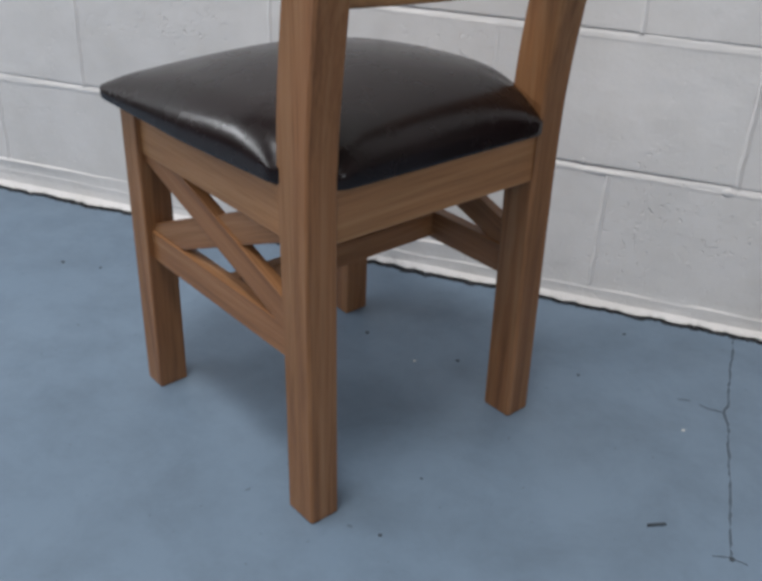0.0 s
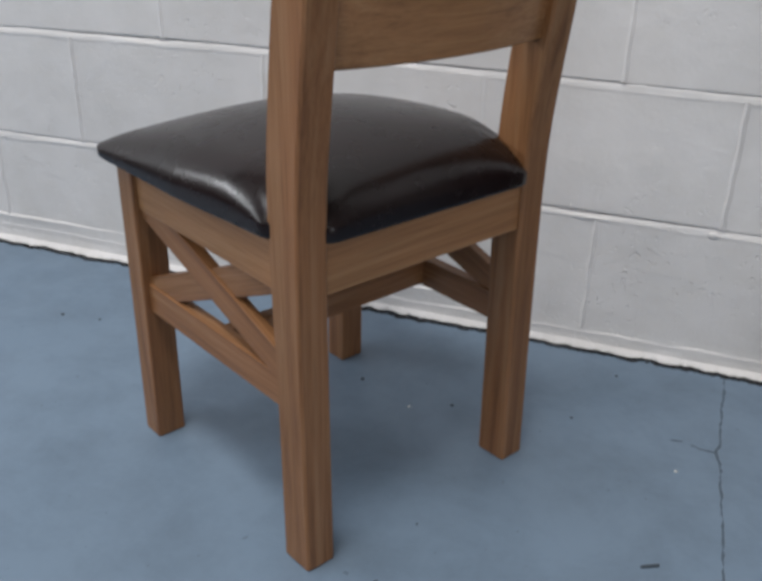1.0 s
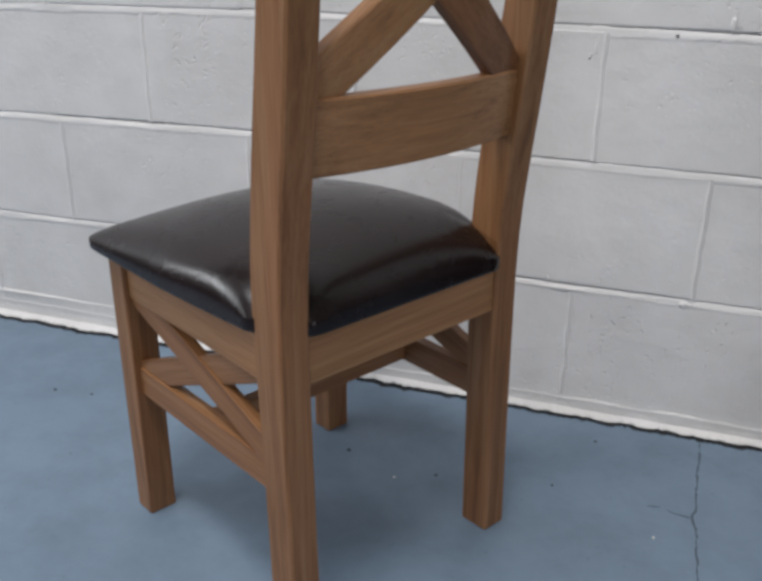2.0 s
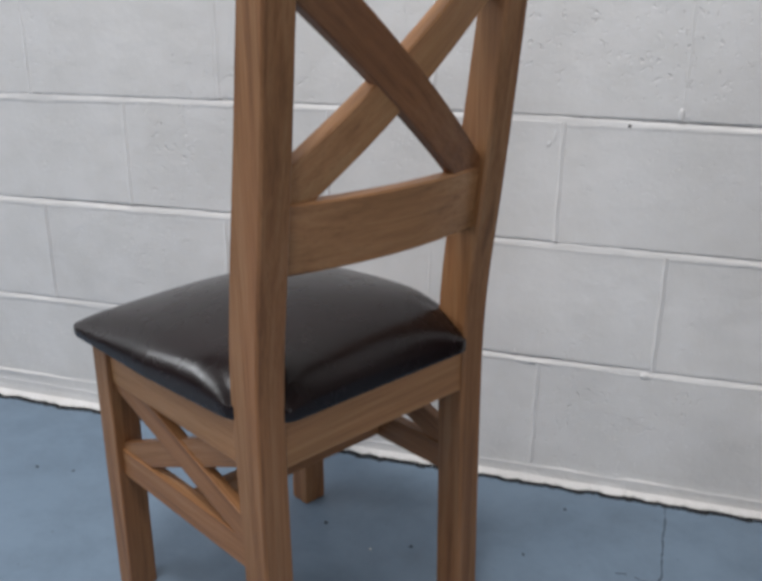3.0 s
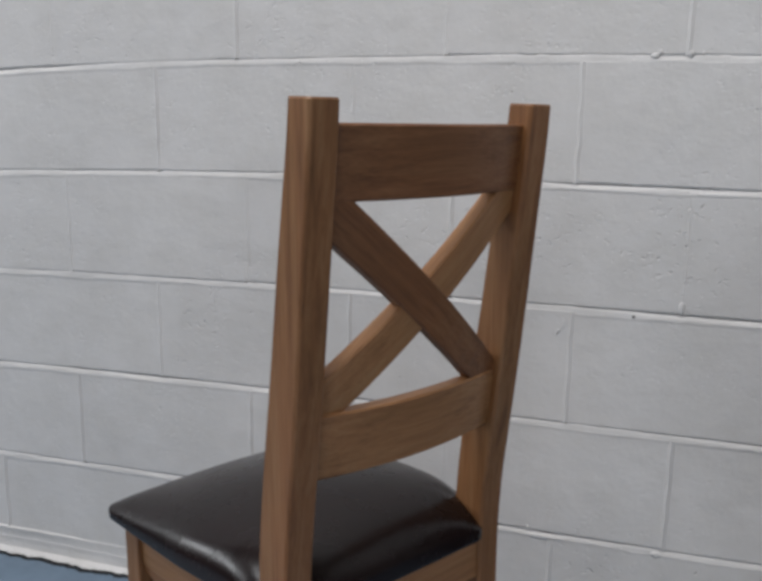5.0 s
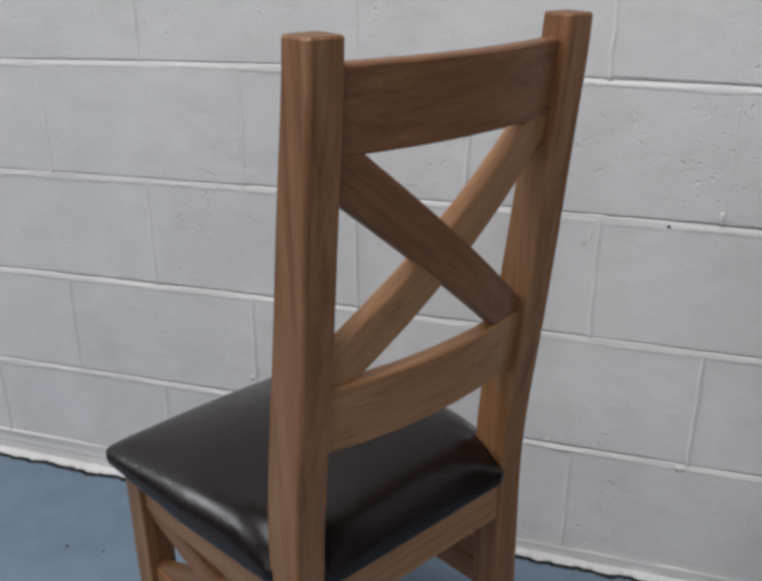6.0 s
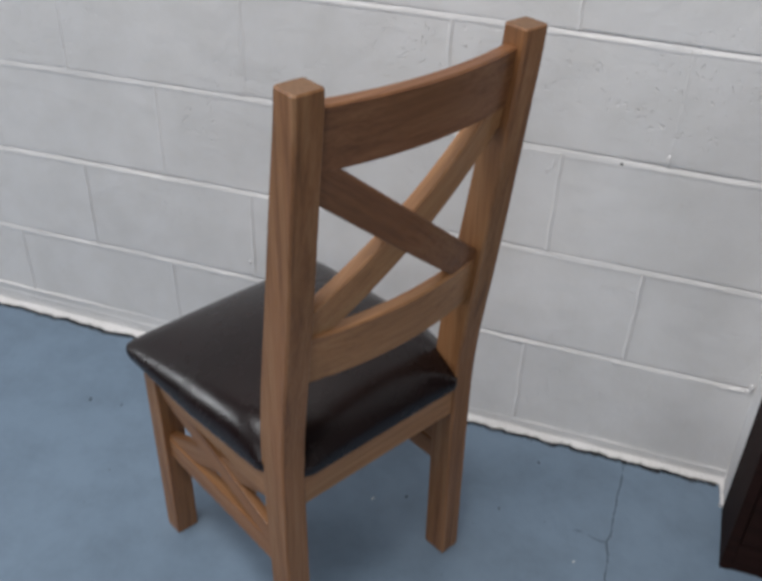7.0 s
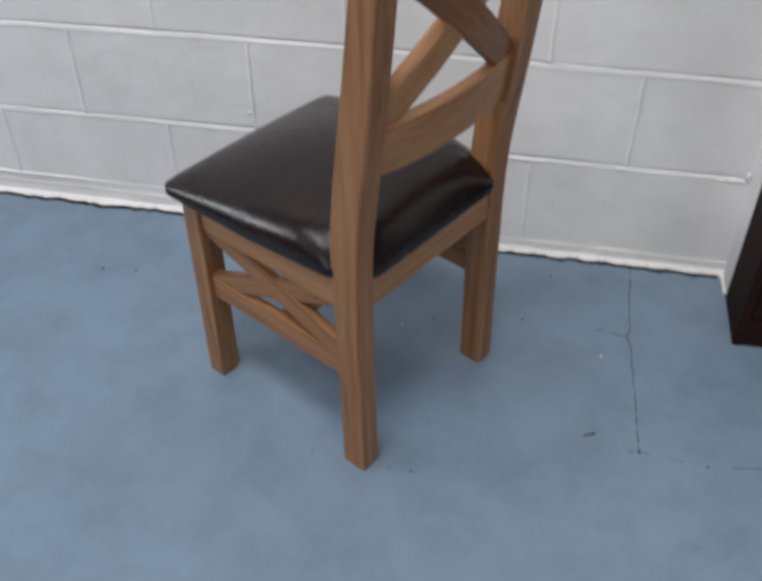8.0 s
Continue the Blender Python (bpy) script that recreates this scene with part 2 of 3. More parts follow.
def ribbon(points, wide, z, seed, ragged=0.4):
    """A thin raised strip on the floor along a line of places."""
    rng = random.Random(seed)
    bm = bmesh.new()
    fine = []
    for (x0, y0), (x1, y1) in zip(points, points[1:]):
        steps = max(2, int(math.hypot(x1 - x0, y1 - y0) / 0.008))
        fine += [(x0 + (x1 - x0) * k / steps, y0 + (y1 - y0) * k / steps) for k in range(steps)]
    fine.append(points[-1])
    rows = []
    for k, (x, y) in enumerate(fine):
        a, b = fine[max(k - 1, 0)], fine[min(k + 1, len(fine) - 1)]
        d = Vector((b[0] - a[0], b[1] - a[1])).normalized()
        half = wide / 2 * (1 + ragged * rng.uniform(-1, 1))
        off = wide * ragged * rng.uniform(-0.5, 0.5)
        n = Vector((-d.y, d.x))
        p, q = Vector((x, y)) + n * (half + off), Vector((x, y)) - n * (half - off)
        rows.append([bm.verts.new((p.x, p.y, z)), bm.verts.new((q.x, q.y, z)), bm.verts.new((q.x, q.y, -0.001)), bm.verts.new((p.x, p.y, -0.001))])
    for a, b in zip(rows, rows[1:]):
        for k in range(4):
            bm.faces.new((a[k], a[(k + 1) % 4], b[(k + 1) % 4], b[k]))
    bm.faces.new(rows[0]), bm.faces.new(rows[-1])
    return bm


# ---------------------------------------------------------------- the chair
PROFILE = ((0.0, 0.0, 0.050), (0.20, 0.002, 0.051), (0.36, 0.003, 0.054), (0.46, 0.0025, 0.057), (0.52, -0.001, 0.0545), (0.58, -0.008, 0.048), (0.64, -0.0165, 0.0395),
           (0.70, -0.024, 0.031), (0.76, -0.031, 0.0205), (0.84, -0.040, 0.0095), (0.95, -0.0515, -0.0065), (1.075, -0.0655, -0.0275))
TALL = 1.081


def edge_at(z, which):
    """The back (1) or front (2) edge of the back post at a height."""
    return float(np.interp(z, [p[0] for p in PROFILE], [p[which] for p in PROFILE]))


POST, WIDE, DEEP = 0.043, 0.407, 0.418
LEG_WIDE, LEG_DEEP = 0.045, 0.040


def racked(chair):
    """Leans the whole frame a little to its one side, as a chair does that has been sat on for years."""
    for piece in chair.children:
        to_chair = piece.matrix_basis.copy()
        back = to_chair.inverted()
        for v in piece.data.vertices:
            p = to_chair @ v.co
            p.z += 0.0058 * (1 - 2 * p.x / WIDE) * p.z / TALL
            p.x -= 0.0155 * p.z
            v.co = back @ p


def back_post():
    """A raked back post, its length along x, its width along y, its depth along z."""
    rings = []
    for z in np.linspace(0, TALL, 34):
        z = float(z)
        a = sum(edge_at(min(max(z + d, 0), TALL), 1) for d in (-0.04, 0, 0.04)) / 3
        b = sum(edge_at(min(max(z + d, 0), TALL), 2) for d in (-0.04, 0, 0.04)) / 3
        c = 0.0030
        ring = [(c, a), (POST - c, a), (POST, a + c), (POST, b - c), (POST - c, b), (c, b), (0, b - c), (0, a + c)]
        rings.append([(z, p, -q) for p, q in ring])
    for k, inset in ((0, 0.002), (-1, 0.003)):
        end = [(x, y, q) for x, y, q in rings[k]]
        mid = Vector((0, sum(p[1] for p in end) / 8, sum(p[2] for p in end) / 8))
        lip = [(x + (-0.002 if k == 0 else 0.0025), mid.y + (y - mid.y) * 0.93, mid.z + (q - mid.z) * 0.93) for x, y, q in end]
        if k == 0:
            rings[0] = [(x + 0.002, y, q) for x, y, q in rings[0]]
            rings.insert(0, [(0.0, y, q) for _, y, q in lip])
        else:
            rings.append(lip)
    return loft(rings)


UPRIGHT = Matrix(((0, 1, 0, 0), (0, 0, -1, 0), (1, 0, 0, 0), (0, 0, 0, 1)))     # length to z, width to x, depth to -y


def back_slat(x0, x1, z0, z1, bow, inset, thick):
    """A cross rail of the back: bowed backwards, leaning with the posts."""
    rings, mid, half = [], (x0 + x1) / 2, (x1 - x0) / 2
    c = 0.0025
    for x in np.linspace(x0, x1, 21):
        x = float(x)
        b = -bow * (1 - ((x - mid) / half) ** 2)
        ring = []
        for z, off in ((z0, c), (z0 + c, 0), (z1 - c, 0), (z1, c), (z1, thick - c), (z1 - c, thick), (z0 + c, thick), (z0, thick - c)):
            ring.append((x, edge_at(z, 1) + inset + off + b, z))
        rings.append(ring)
    return loft(rings)


def back_brace(a, b, wide, inset, thick, bow):
    """A diagonal of the back, from a to b in width and height, leaning with the posts."""
    (xa, za), (xb, zb) = a, b
    d = Vector((xb - xa, zb - za)).normalized()
    n = Vector((-d.y, d.x)) * (wide / 2)
    rings, c = [], 0.002
    mid, half = WIDE / 2, WIDE / 2 - POST
    for s in np.linspace(0, 1, 17):
        s = float(s)
        x, z = xa + (xb - xa) * s, za + (zb - za) * s
        ring = []
        for side, off in ((-1, c), (-1 + c / wide * 2, 0), (1 - c / wide * 2, 0), (1, c), (1, thick - c), (1 - c / wide * 2, thick), (-1 + c / wide * 2, thick), (-1, thick - c)):
            px, pz = x + n.x * side, z + n.y * side
            ring.append((px, edge_at(pz, 1) + inset + off - bow * (1 - min(1, ((px - mid) / half) ** 2)), pz))
        rings.append(ring)
    # laid so that the piece's own x runs along its grain
    return loft(rings), math.atan2(zb - za, xb - xa), Vector((xa, 0, za))


def cushion():
    """A domed seat pad that runs in to the back posts, with its leather drawn over the rim."""
    mid = Vector((WIDE / 2, 0.212))
    outline = [(0.044, -0.004), (WIDE - 0.044, -0.004), (WIDE + 0.002, 0.056), (WIDE + 0.009, 0.23), (WIDE + 0.010, 0.428),
               (WIDE - 0.002, 0.440), (WIDE / 2, 0.445), (-0.004, 0.440), (-0.019, 0.428), (-0.018, 0.23), (-0.006, 0.056)]

    def reach(shape, angle):
        d, best = Vector((math.cos(angle), math.sin(angle))), 0.0
        for k in range(len(shape)):
            p, q = Vector(shape[k]) - mid, Vector(shape[(k + 1) % len(shape)]) - mid
            e = q - p
            den = d.x * e.y - d.y * e.x
            if abs(den) < 1e-9:
                continue
            t, s = (p.x * e.y - p.y * e.x) / den, (p.x * d.y - p.y * d.x) / den
            if t > 0 and -1e-6 <= s <= 1 + 1e-6:
                best = max(best, t)
        return best

    count = 440
    angles = [2 * math.pi * k / count for k in range(count)]
    rim = [reach(outline, a) for a in angles]
    for _ in range(5):
        rim = [(rim[k - 1] + 2 * rim[k] + rim[(k + 1) % count]) / 4 for k in range(count)]

    def swell(d, wide):
        """0 at an edge, 1 past the shoulder, with an upright start."""
        return max(0.0, 1 - (1 - min(max(d, 0.0) / wide, 1.0)) ** 2.1) ** (1 / 2.1)

    def top_of(x, y):
        left = x - float(np.interp(y, (0.056, 0.23, 0.428), (-0.006, -0.018, -0.019)))
        right = float(np.interp(y, (0.056, 0.23, 0.428), (WIDE + 0.002, WIDE + 0.009, WIDE + 0.010))) - x
        front, back = 0.445 - y, y + 0.004
        notch = min((x + 0.006) * 0.77 + (y - 0.056) * 0.64, (WIDE + 0.002 - x) * 0.77 + (y - 0.056) * 0.64)
        shoulder = swell(left, 0.052) * swell(right, 0.056) * swell(front, 0.050) * swell(back, 0.105) * swell(notch, 0.075)
        taper = 0.46 + 0.54 * min(1.0, max(0.0, front) / 0.32)
        u, v = (x - mid.x) / 0.224, (y - mid.y) / 0.236
        dome = max(0.0, 1 - abs(u) ** 2.0) * max(0.0, 1 - abs(v) ** 2.0)
        return 0.0370 * taper * shoulder + 0.0450 * dome

    bm = bmesh.new()
    rows = []
    for t, low in ((0.90, 0.013), (0.990, 0.013), (0.9985, 0.0115), (1.0, 0.007)):
        rows.append([bm.verts.new((mid.x + r * t * math.cos(a), mid.y + r * t * math.sin(a), 0.4565 - 0.007 * max(0.0, mid.y + r * math.sin(a)) / DEEP - low * (1 - 0.45 * max(0.0, mid.y + r * math.sin(a)) / DEEP))) for a, r in zip(angles, rim)])
    for inset in (0.0, 0.0005, 0.002, 0.0045, 0.008, 0.012, 0.0165, 0.0215, 0.027, 0.033, 0.040, 0.048, 0.058, 0.070, 0.084, 0.100, 0.118, 0.138, 0.160, 0.182, 0.202):
        row = []
        for a, r in zip(angles, rim):
            t = 1 - inset / 0.222
            x, y = mid.x + r * t * math.cos(a), mid.y + r * t * math.sin(a)
            z = 0.4565 - 0.007 * max(0.0, y) / DEEP + top_of(x, y)
            drop = 0.0
            # puckered where the leather is tucked in round the back posts
            for px in (0.020, WIDE - 0.020):
                far = math.hypot(x - px, y - 0.022)
                turn = math.atan2(y - 0.022, (x - px) * (1 if px < 0.1 else -1))
                raised = min(1.0, inset / 0.012)
                drop += raised * (0.0020 * math.exp(-((far / 0.040) ** 2)) + 0.0006 * math.exp(-(((far - 0.050) / 0.024) ** 2)) * math.sin(9 * turn + 0.6))
            row.append(bm.verts.new((x, y, z - drop)))
        rows.append(row)
    for a, b in zip(rows, rows[1:]):
        for k in range(count):
            bm.faces.new((a[k], a[(k + 1) % count], b[(k + 1) % count], b[k]))
    bm.faces.new(rows[0])
    top = bm.verts.new((mid.x, mid.y, 0.4565 - 0.007 * mid.y / DEEP + top_of(mid.x, mid.y)))
    for k in range(count):
        bm.faces.new((rows[-1][k], rows[-1][(k + 1) % count], top))
    return bm


def make_chair():
    chair = new("dining_chair")
    tagged(chair, "oak dining chair with crossed back and dark brown leather seat", "chair")
    for x in (0.0, WIDE - POST):
        post = part("back_post", back_post(), OAK, chair, at=Matrix.Translation((x, 0, 0)) @ UPRIGHT)
        post.data.materials.append(END_GRAIN)
        for face in post.data.polygons:
            face.material_index = 1 if abs(face.normal.x) > 0.7 else 0
    for x in (0.0, WIDE - LEG_WIDE):
        leg = box((0, 0, -LEG_DEEP), (0.440, LEG_WIDE, 0))
        for v in leg.verts:
            v.co.z += 0.007 * v.co.x / 0.44      # the front legs lean back a little
        soften(leg, 0.003)
        part("front_leg", leg, OAK, chair, at=Matrix.Translation((x, DEEP - LEG_DEEP, 0)) @ UPRIGHT)
    # seat frame
    inner = DEEP - LEG_DEEP
    part("back_apron", beam(WIDE - 2 * POST, 0.024, 0.066), OAK_PALE, chair, at=pose(POST, 0.020, 0.411))
    part("front_apron", beam(WIDE - 2 * LEG_WIDE, 0.024, 0.058), OAK_PALE, chair, at=pose(LEG_WIDE, DEEP - 0.020, 0.409))
    for x in (0.018, WIDE - 0.018):
        part("side_apron", beam(inner - 0.050, 0.022, 0.060), OAK_PALE, chair, at=pose(x, 0.050, 0.407, 0, 0, 90))
    part("seat_board", box((0.034, 0.036, 0.424), (WIDE - 0.034, DEEP - 0.036, 0.436)), PLY, chair)
    part("seat_cushion", cushion(), LEATHER, chair, "domed dark brown leather seat pad", smooth=True)
    # crossed side braces over a low rail, joined by a middle rail
    for x, out in ((0.020, -1), (WIDE - 0.020, 1)):
        part("side_rail", beam(inner - 0.048, 0.020, 0.044), OAK, chair, at=pose(x, 0.049, 0.240, 0, 0, 90))
        up = between((x + out * 0.0015, inner, 0.389), (x + out * 0.0015, 0.048, 0.271))
        down = between((x - out * 0.0005, inner, 0.248), (x - out * 0.0005, 0.048, 0.396))
        part("side_brace", beam(0.3505, 0.0170, 0.040), OAK, chair, at=up)
        part("side_brace", beam(0.3618, 0.0150, 0.040), OAK, chair, at=down)
    part("middle_rail", beam(WIDE - 0.060, 0.020, 0.036), OAK, chair, at=pose(0.030, 0.205, 0.240))
    # the back
    part("top_rail", back_slat(POST - 0.002, WIDE - POST + 0.002, 0.9705, 1.057, 0.020, 0.013, 0.022), OAK_DEEP, chair)
    part("lower_rail", back_slat(POST - 0.002, WIDE - POST + 0.002, 0.629, 0.715, 0.020, 0.012, 0.022), OAK_PALE, chair)
    for a, b, inset, thick, oak in (((POST, 0.965), (WIDE - POST, 0.697), 0.0136, 0.019, OAK_DEEP), ((POST, 0.716), (WIDE - POST, 0.972), 0.0170, 0.023, OAK_PALE)):
        bm, angle, start = back_brace(a, b, 0.052, inset, thick, 0.020)
        m = Matrix.Translation(start) @ Matrix.Rotation(-angle, 4, "Y")
        bmesh.ops.transform(bm, matrix=m.inverted(), verts=bm.verts)
        part("back_brace", bm, oak, chair, at=m)
    racked(chair)
    chair.matrix_world = pose(0.256, -0.716, 0.0, 0, 0, 61.0)
    return chair


make_chair()


# ---------------------------------------------------------------- the dark cabinet at the pier
def make_cabinet():
    cabinet = new("cabinet")
    tagged(cabinet, "shallow dark-stained wooden cabinet against the white pier", "cabinet")
    x0, x1, y0, y1, high = 0.0, 0.62, -0.161, -0.004, 0.92
    part("side_panel", soften(box((x0, y0, 0.0), (x0 + 0.020, y1, high - 0.022)), 0.002), DARK_WOOD, cabinet)
    part("side_panel", soften(box((x1 - 0.020, y0, 0.0), (x1, y1, high - 0.022)), 0.002), DARK_WOOD, cabinet)
    part("top", soften(box((x0 - 0.008, y0 - 0.012, high - 0.022), (x1 + 0.008, y1, high)), 0.003), DARK_WOOD, cabinet)
    part("back_panel", box((x0 + 0.020, y1 - 0.008, 0.0), (x1 - 0.020, y1, high - 0.022)), DARK_WOOD, cabinet)
    part("plinth", soften(box((x0 + 0.020, y0 + 0.002, 0.0), (x1 - 0.020, y0 + 0.020, 0.075)), 0.002), DARK_WOOD, cabinet)
    for a, b in ((x0 + 0.022, (x0 + x1) / 2 - 0.001), ((x0 + x1) / 2 + 0.001, x1 - 0.022)):
        part("door", soften(box((a, y0, 0.078), (b, y0 + 0.018, high - 0.025)), 0.002), DARK_WOOD, cabinet)
    cabinet.matrix_world = pose(0.953, PIER - 0.001, 0, 0, 0, 0)
    return cabinet


make_cabinet()

# ---------------------------------------------------------------- floor marks
tagged(part("crack", ribbon([(0.743, -0.022), (0.744, -0.075), (0.741, -0.126), (0.741, -0.232), (0.735, -0.257), (0.743, -0.285), (0.745, -0.342), (0.750, -0.429),
                             (0.752, -0.490), (0.755, -0.570)], 0.0021, 0.0006, 3, 1.0), CRACK), "long thin crack in the painted floor", "crack", kind="structure")
for k, line in enumerate(([(0.735, -0.257), (0.713, -0.256), (0.699, -0.250)], [(0.685, -0.245), (0.667, -0.248)], [(0.733, -0.576), (0.755, -0.570), (0.775, -0.575)],
                          [(0.809, -0.578), (0.836, -0.580)], [(0.925, -0.577), (0.975, -0.570), (1.12, -0.565)])):
    tagged(part("crack", ribbon(line, 0.0015, 0.0006, 11 + k, 0.6), CRACK), "short side crack in the painted floor", "crack", kind="structure")


def blot(x, y, size, mat, label, category, seed, high=0.0015):
    """A small uneven lump on the floor."""
    rng = random.Random(seed)
    bm = bmesh.new()
    bmesh.ops.create_icosphere(bm, subdivisions=2, radius=1)
    for v in bm.verts:
        v.co *= 1 + rng.uniform(-0.22, 0.22)
        v.co = Vector((v.co.x * size, v.co.y * size * 0.8, max(v.co.z, -0.1) * high))
    ob = part("speck", bm, mat, at=pose(x, y, 0.0002, 0, 0, rng.uniform(0, 180)))
    return tagged(ob, label, category, "specks on the floor")


for k, (x, y, size) in enumerate(((0.156, -0.259, 0.006), (0.322, -0.281, 0.0045), (0.341, -0.699, 0.004), (0.565, -0.086, 0.004), (-0.462, -0.255, 0.006), (-0.384, -0.247, 0.004),
                                  (0.756, -0.572, 0.0065), (0.512, -0.244, 0.004), (0.356, -0.578, 0.0025), (0.880, -0.585, 0.004))):
    blot(x, y, size * 0.75, SPECK, "small dark speck of dirt on the floor", "speck", 40 + k)
for k, (x, y) in enumerate(((0.257, -0.310), (0.681, -0.327))):
    blot(x, y, 0.0027, CHIP, "small white paint chip on the floor", "paint chip", 60 + k)
splinter = part("splinter", soften(box((-0.0125, -0.0017, 0), (0.0125, 0.0017, 0.003)), 0.0008), SPECK, at=pose(0.663, -0.547, 0.0, 0, 0, 28))
tagged(splinter, "short dark splinter lying on the floor", "splinter")


# ---------------------------------------------------------------- blocks, joints and the lip of the wall
def block(x0, x1, z0, z1, seed):
    """One concrete block's face, with worn, rounded arrises."""
    rng = random.Random(seed)
    j = lambda s: rng.uniform(-s, s)  # noqa: E731
    bm = bmesh.new()
    rows = []
    face = j(0.0006)
    corner = [(x + j(0.002), dip(x, z) + j(0.002)) for x, z in ((x0, z0), (x1, z0), (x1, z1), (x0, z1))]
    for inset, y in ((0.0, 0.014), (0.0, 0.0040), (0.0010, 0.0012), (0.0038, 0.0)):
        ring = []
        for k, (x, z) in enumerate(corner):
            sx, sz = (1 if k in (0, 3) else -1), (1 if k < 2 else -1)
            ring.append(bm.verts.new((x + sx * inset * 0.6, y + (face if y < 0.004 else 0), z + sz * inset)))
        rows.append(ring)
    for a, b in zip(rows, rows[1:]):
        for k in range(4):
            bm.faces.new((a[k], a[(k + 1) % 4], b[(k + 1) % 4], b[k]))
    bm.faces.new(rows[-1])
    return bm


# an upright joint of each course, and the length of its blocks
COURSES = ((0.487, 0.4235), (0.692, 0.4185), (0.501, 0.4270), (0.692, 0.4180), (0.497, 0.4180), (0.667, 0.4130), (0.497, 0.418), (0.680, 0.418))


def uprights(row):
    """Where the upright joints of a course are, from the far end to the pier."""
    place, pitch = COURSES[row]
    while place > -1.9:
        place -= pitch
    found = []
    while place < CORNER - 0.06:
        found.append(place)
        place += pitch
    return found


seed = 100
for row in range(len(BLOCK_LINES)):
    top = BLOCK_LINES[row] - 0.0038
    low = BLOCK_LINES[row - 1] + 0.0038 if row else 0.036
    places = uprights(row)
    for a, b in zip(places, places[1:] + [CORNER + 0.03]):
        seed += 1
        drop = -0.006 if row == 0 and a > 0.35 else 0.0
        part("block", block(a + 0.0025, b - 0.0025, low + drop, top, seed), PAINT, wall)


def upright_joint(points, half, deep_top, deep_low, seed):
    """A flush upright joint, set back a little along its one edge."""
    bm = bmesh.new()
    rows = []
    for u, v in points:
        w = 0.0022 * noise.noise((u * 34.0, seed * 3.3, 0.6)) + 0.0018 * max(0.0, noise.noise((u * 13.0, seed * 5.1, 2.6)))
        fade = 0.75 + 0.8 * noise.noise((u * 9.0, seed * 2.3, v * 4.0))
        prof = [(v - half - 0.003, 0.012), (v - half - 0.003, 0.0004), (v - half * 0.5, deep_top * fade), (v + half * 0.5, deep_low * fade), (v + half + 0.003, 0.0004), (v + half + 0.003, 0.012)]
        rows.append([bm.verts.new((p + w, y, u)) for p, y in prof])
    for a, b in zip(rows, rows[1:]):
        for k in range(len(a) - 1):
            bm.faces.new((a[k], a[k + 1], b[k + 1], b[k]))
    return bm


def bed_joint(points, seed):
    """A weathered mortar joint under thick paint: cut in under the upper course, by turns deep and clogged, and sloping out to the lower one."""
    bm = bmesh.new()
    rows = []
    for u, v in points:
        slow, mid_, quick = noise.noise((u * 4.1, seed * 3.3, 0.6)), noise.noise((u * 17.0, seed * 5.1, 2.6)), noise.noise((u * 60.0, seed * 7.7, 1.1))
        chip = max(0.0, quick - 0.12) * 0.0042 + max(0.0, mid_ - 0.22) * 0.0050
        deep = max(0.0010, 0.0042 + 0.0076 * slow + 0.0030 * mid_)
        upper = v + 0.0046 + 0.0010 * mid_ + chip
        lower = v - 0.0050 + 0.0026 * slow + 0.0022 * mid_ + 0.0010 * quick
        prof = ((upper, 0.012), (upper, deep), (v + 0.0028 + 0.0008 * quick, deep * 0.42), (v - 0.0022, 0.0005 - 0.0004 * quick),
                (lower, -0.0005 - 0.0009 * mid_), (lower - 0.0045, -0.0006 - 0.0006 * slow), (lower - 0.0105 + 0.002 * quick, 0.0026))
        rows.append([bm.verts.new((u, y, p)) for p, y in prof])
    for a, b in zip(rows, rows[1:]):
        for k in range(len(a) - 1):
            bm.faces.new((a[k], a[k + 1], b[k + 1], b[k]))
    return bm


for row, z in enumerate(BLOCK_LINES):
    line = [(-1.8 + 0.008 * k, dip(-1.8 + 0.008 * k, z) + 0.0024 * noise.noise((0.008 * k * 2.6, row * 5.3, 0.4)) + 0.0016 * noise.noise((0.008 * k * 12.0, row * 3.1, 2.4))) for k in range(346)]
    line = [(min(u, CORNER + 0.01), v) for u, v in line]
    part("bed_joint", bed_joint(line, 400 + row), PAINT, wall, smooth=True)
for row in range(len(BLOCK_LINES)):
    low = BLOCK_LINES[row - 1] + 0.006 if row else 0.036
    top = BLOCK_LINES[row] - 0.006
    for x in uprights(row):
        steps = [(dip(x, low + (top - low) * k / 12), x + 0.0012 * noise.noise((k * 0.7, x * 9.0, row * 1.3))) for k in range(13)]
        deep = -0.0018 + 0.0036 * noise.noise((x * 3.7, row * 2.9, 1.7))
        part("upright_joint", upright_joint(steps, 0.0025, deep, deep * 0.7, 500 + row), PAINT, wall)


def lump(x, z, wide, high, out, seed):
    """A run or blob of thick paint on the wall."""
    rng = random.Random(seed)
    bm = bmesh.new()
    bmesh.ops.create_icosphere(bm, subdivisions=2, radius=1)
    for v in bm.verts:
        v.co *= 1 + rng.uniform(-0.20, 0.20)
        v.co = Vector((x + v.co.x * wide, v.co.y * out * 0.6, z + v.co.z * high))
    return bm


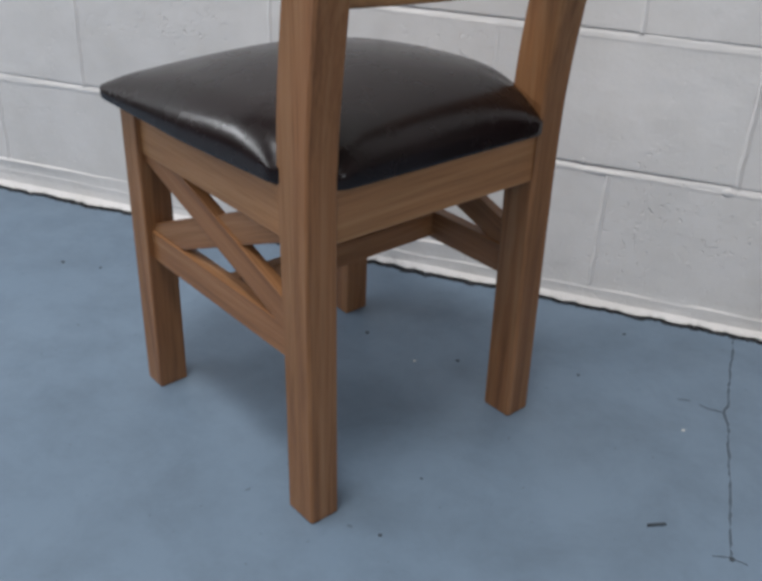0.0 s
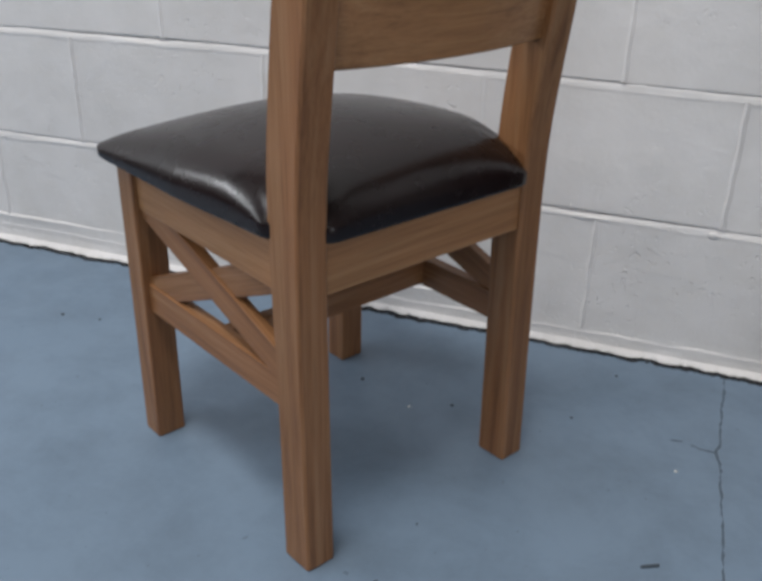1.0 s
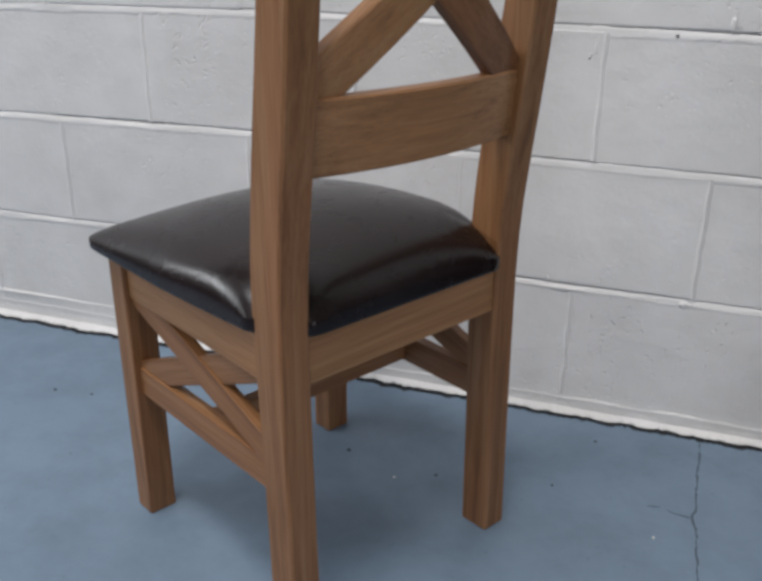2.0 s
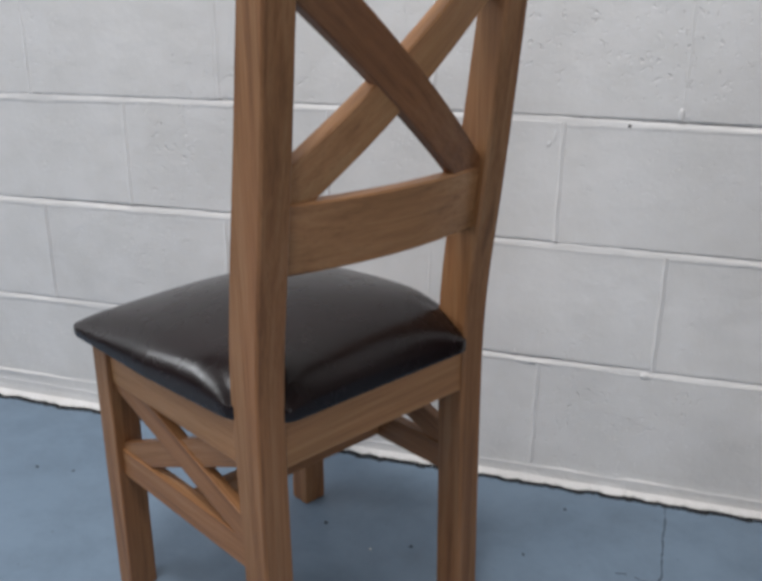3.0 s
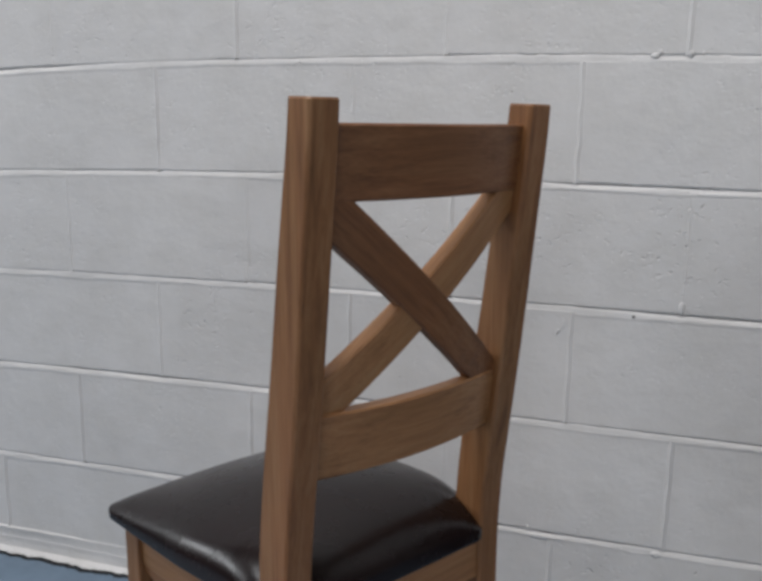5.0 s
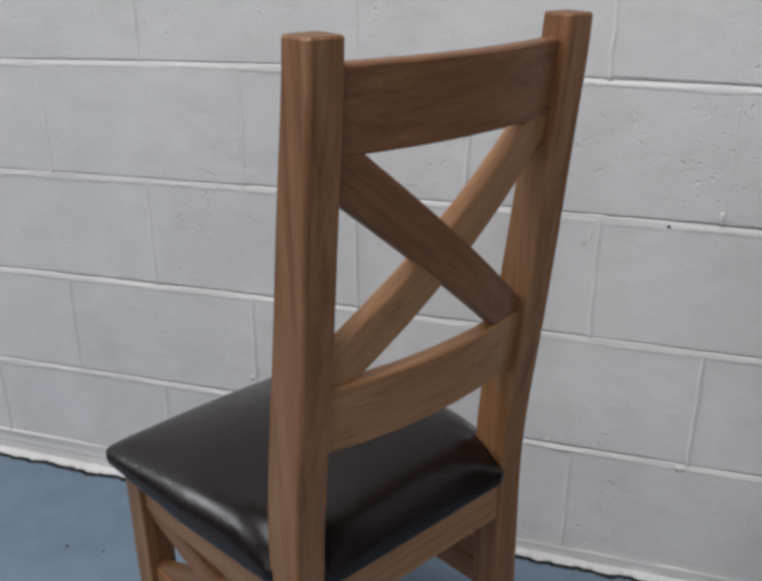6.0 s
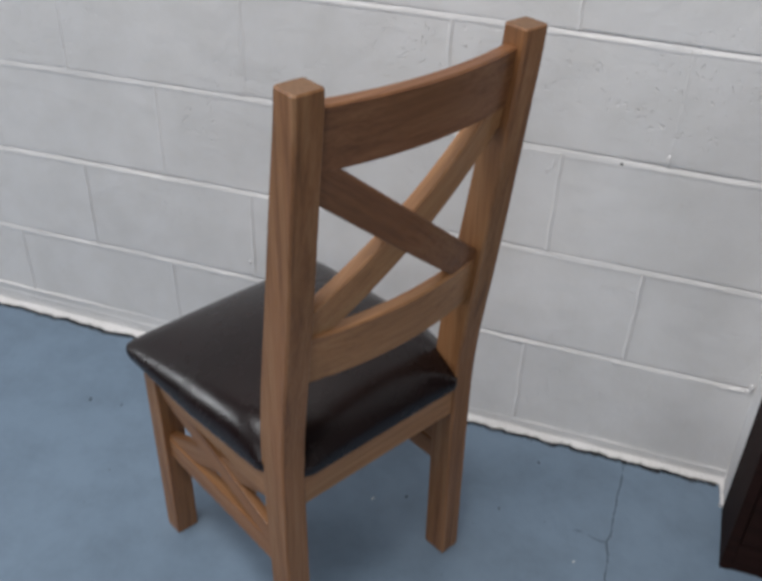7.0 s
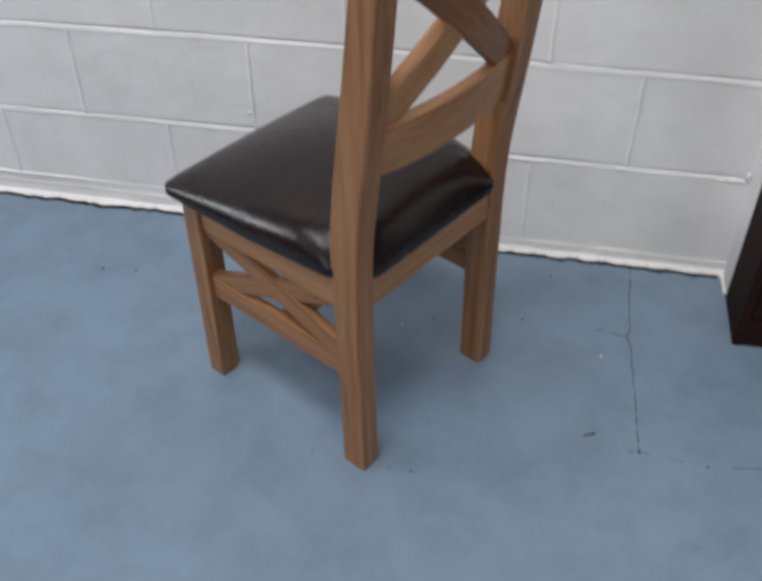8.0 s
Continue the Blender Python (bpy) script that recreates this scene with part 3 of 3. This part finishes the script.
for k, (x, z, wide, high, out) in enumerate((
        (0.614, 1.152, 0.007, 0.005, 0.004), (0.671, 1.155, 0.005, 0.006, 0.004), (0.623, 1.159, 0.003, 0.004, 0.003), (0.690, 1.157, 0.003, 0.003, 0.003),
        (0.690, 0.724, 0.005, 0.012, 0.004), (-0.155, 0.300, 0.005, 0.006, 0.003),
        (0.462, 0.251, 0.022, 0.005, 0.0030), (0.490, 0.252, 0.026, 0.0035, 0.0030), (0.442, 0.268, 0.003, 0.006, 0.003), (0.682, 0.251, 0.012, 0.006, 0.0035),
        (0.920, 0.252, 0.016, 0.005, 0.005), (0.892, 0.249, 0.010, 0.004, 0.004), (0.946, 0.264, 0.005, 0.014, 0.006), (0.478, 0.664, 0.004, 0.006, 0.002), (0.488, 0.676, 0.003, 0.010, 0.002))):
    part("paint_run", lump(x, z, wide, high, out, 700 + k), PAINT, wall, smooth=True)
# The hole's shade is put in as a black blob; nothing is cut.
part("nail_hole", lump(0.610, 0.702, 0.0030, 0.0024, 0.0018, 760), NEAR_BLACK, wall, "small nail hole in the joint, its shaded inside drawn as a black blob")


def lip_edge(x):
    """How far the ragged foot of the fillet stands out on the floor."""
    return 0.0155 + 0.0030 * noise.noise((x * 3.0, 0.2, 0.7)) + 0.0060 * noise.noise((x * 17.0, 3.1, 0.1)) + 0.0064 * noise.noise((x * 46.0, 1.3, 2.2)) + 0.0036 * noise.noise((x * 110.0, 5.3, 0.2))


def wall_lip():
    """The lumpy painted fillet of mortar along the foot of the wall: a thin crest, a hollow face, and a ragged flared edge."""
    bm = bmesh.new()
    rows = []
    count = 1150
    for k in range(count):
        x = -1.9 + (CORNER + 1.9) * k / (count - 1)
        slow, mid_ = noise.noise((x * 3.3, 9.2, 0.7)), noise.noise((x * 15.0, 4.1, 1.3))
        quick, fine = noise.noise((x * 48.0, 6.1, 0.3)), noise.noise((x * 110.0, 2.1, 0.9))
        far = min(1.0, max(0.0, (-0.30 - x) / 0.25))
        crest = 0.033 + 0.004 * slow + 0.0022 * mid_ + 0.0010 * quick + 0.010 * far
        thick = (0.0017 + 0.0016 * mid_ + 0.0008 * quick) * (1 - 0.5 * far)
        # a second, fainter ledge higher up, short of the last upright joint
        second = min(1.0, max(0.0, (0.492 - x) / 0.02)) * min(1.0, max(0.0, 0.55 + 1.6 * noise.noise((x * 2.7, 1.9, 3.3))))
        high = 0.064 + 0.004 * slow + 0.0020 * mid_
        out = lip_edge(x)
        prof = ((0.010, high + 0.020), (0.0030 - 0.0025 * second, high + 0.003), (0.0006 - 0.0038 * second, high), (0.0002 - 0.0034 * second, high - 0.004), (-0.0004 - 0.0012 * second, crest + 0.010),
                (-0.0010, crest + 0.0016), (-thick, crest), (-thick - 0.0010, crest - 0.0022), (-thick - 0.0004 - 0.0008 * mid_, crest * 0.66), (-thick - 0.0010 + 0.0012 * quick, 0.0120),
                (-out * 0.80, 0.0078 + 0.0014 * fine), (-out, 0.0054 + 0.0014 * quick), (-out + 0.0006, 0.0034), (-out + 0.0070, 0.0024), (-out + 0.012, -0.004))
        rows.append([bm.verts.new((x, y, z)) for y, z in prof])
    for a, b in zip(rows, rows[1:]):
        for i in range(len(a) - 1):
            bm.faces.new((a[i], a[i + 1], b[i + 1], b[i]))
    return bm


part("mortar_fillet", wall_lip(), PAINT, wall, "lumpy white painted mortar fillet")
# A near-black ragged strip on the floor along the fillet's edge.
gap = []
for k in range(711):
    x = -1.9 + 0.004 * k
    tight = max(0.0, 1 - abs(x - 0.46) / 0.22)
    gap.append((x, -lip_edge(x) - 0.0010 + 0.0030 * tight - 0.0028 * noise.noise((k * 0.11, 8.2, 0.4)) - 0.0030 * noise.noise((k * 0.021, 1.2, 0.9))))
tagged(part("dirt_line", ribbon(gap, 0.0120, 0.0009, 77, 0.40), NEAR_BLACK), "black ragged line along the foot of the wall", "dirt", kind="structure")
side_foot = [(CORNER - 0.004, -0.018), (CORNER - 0.004, -0.05), (CORNER - 0.003, PIER)]
tagged(part("trim", ribbon(side_foot, 0.007, 0.007, 78, 0.4), PAINT), "white painted mortar along the foot of the pier", kind="structure")
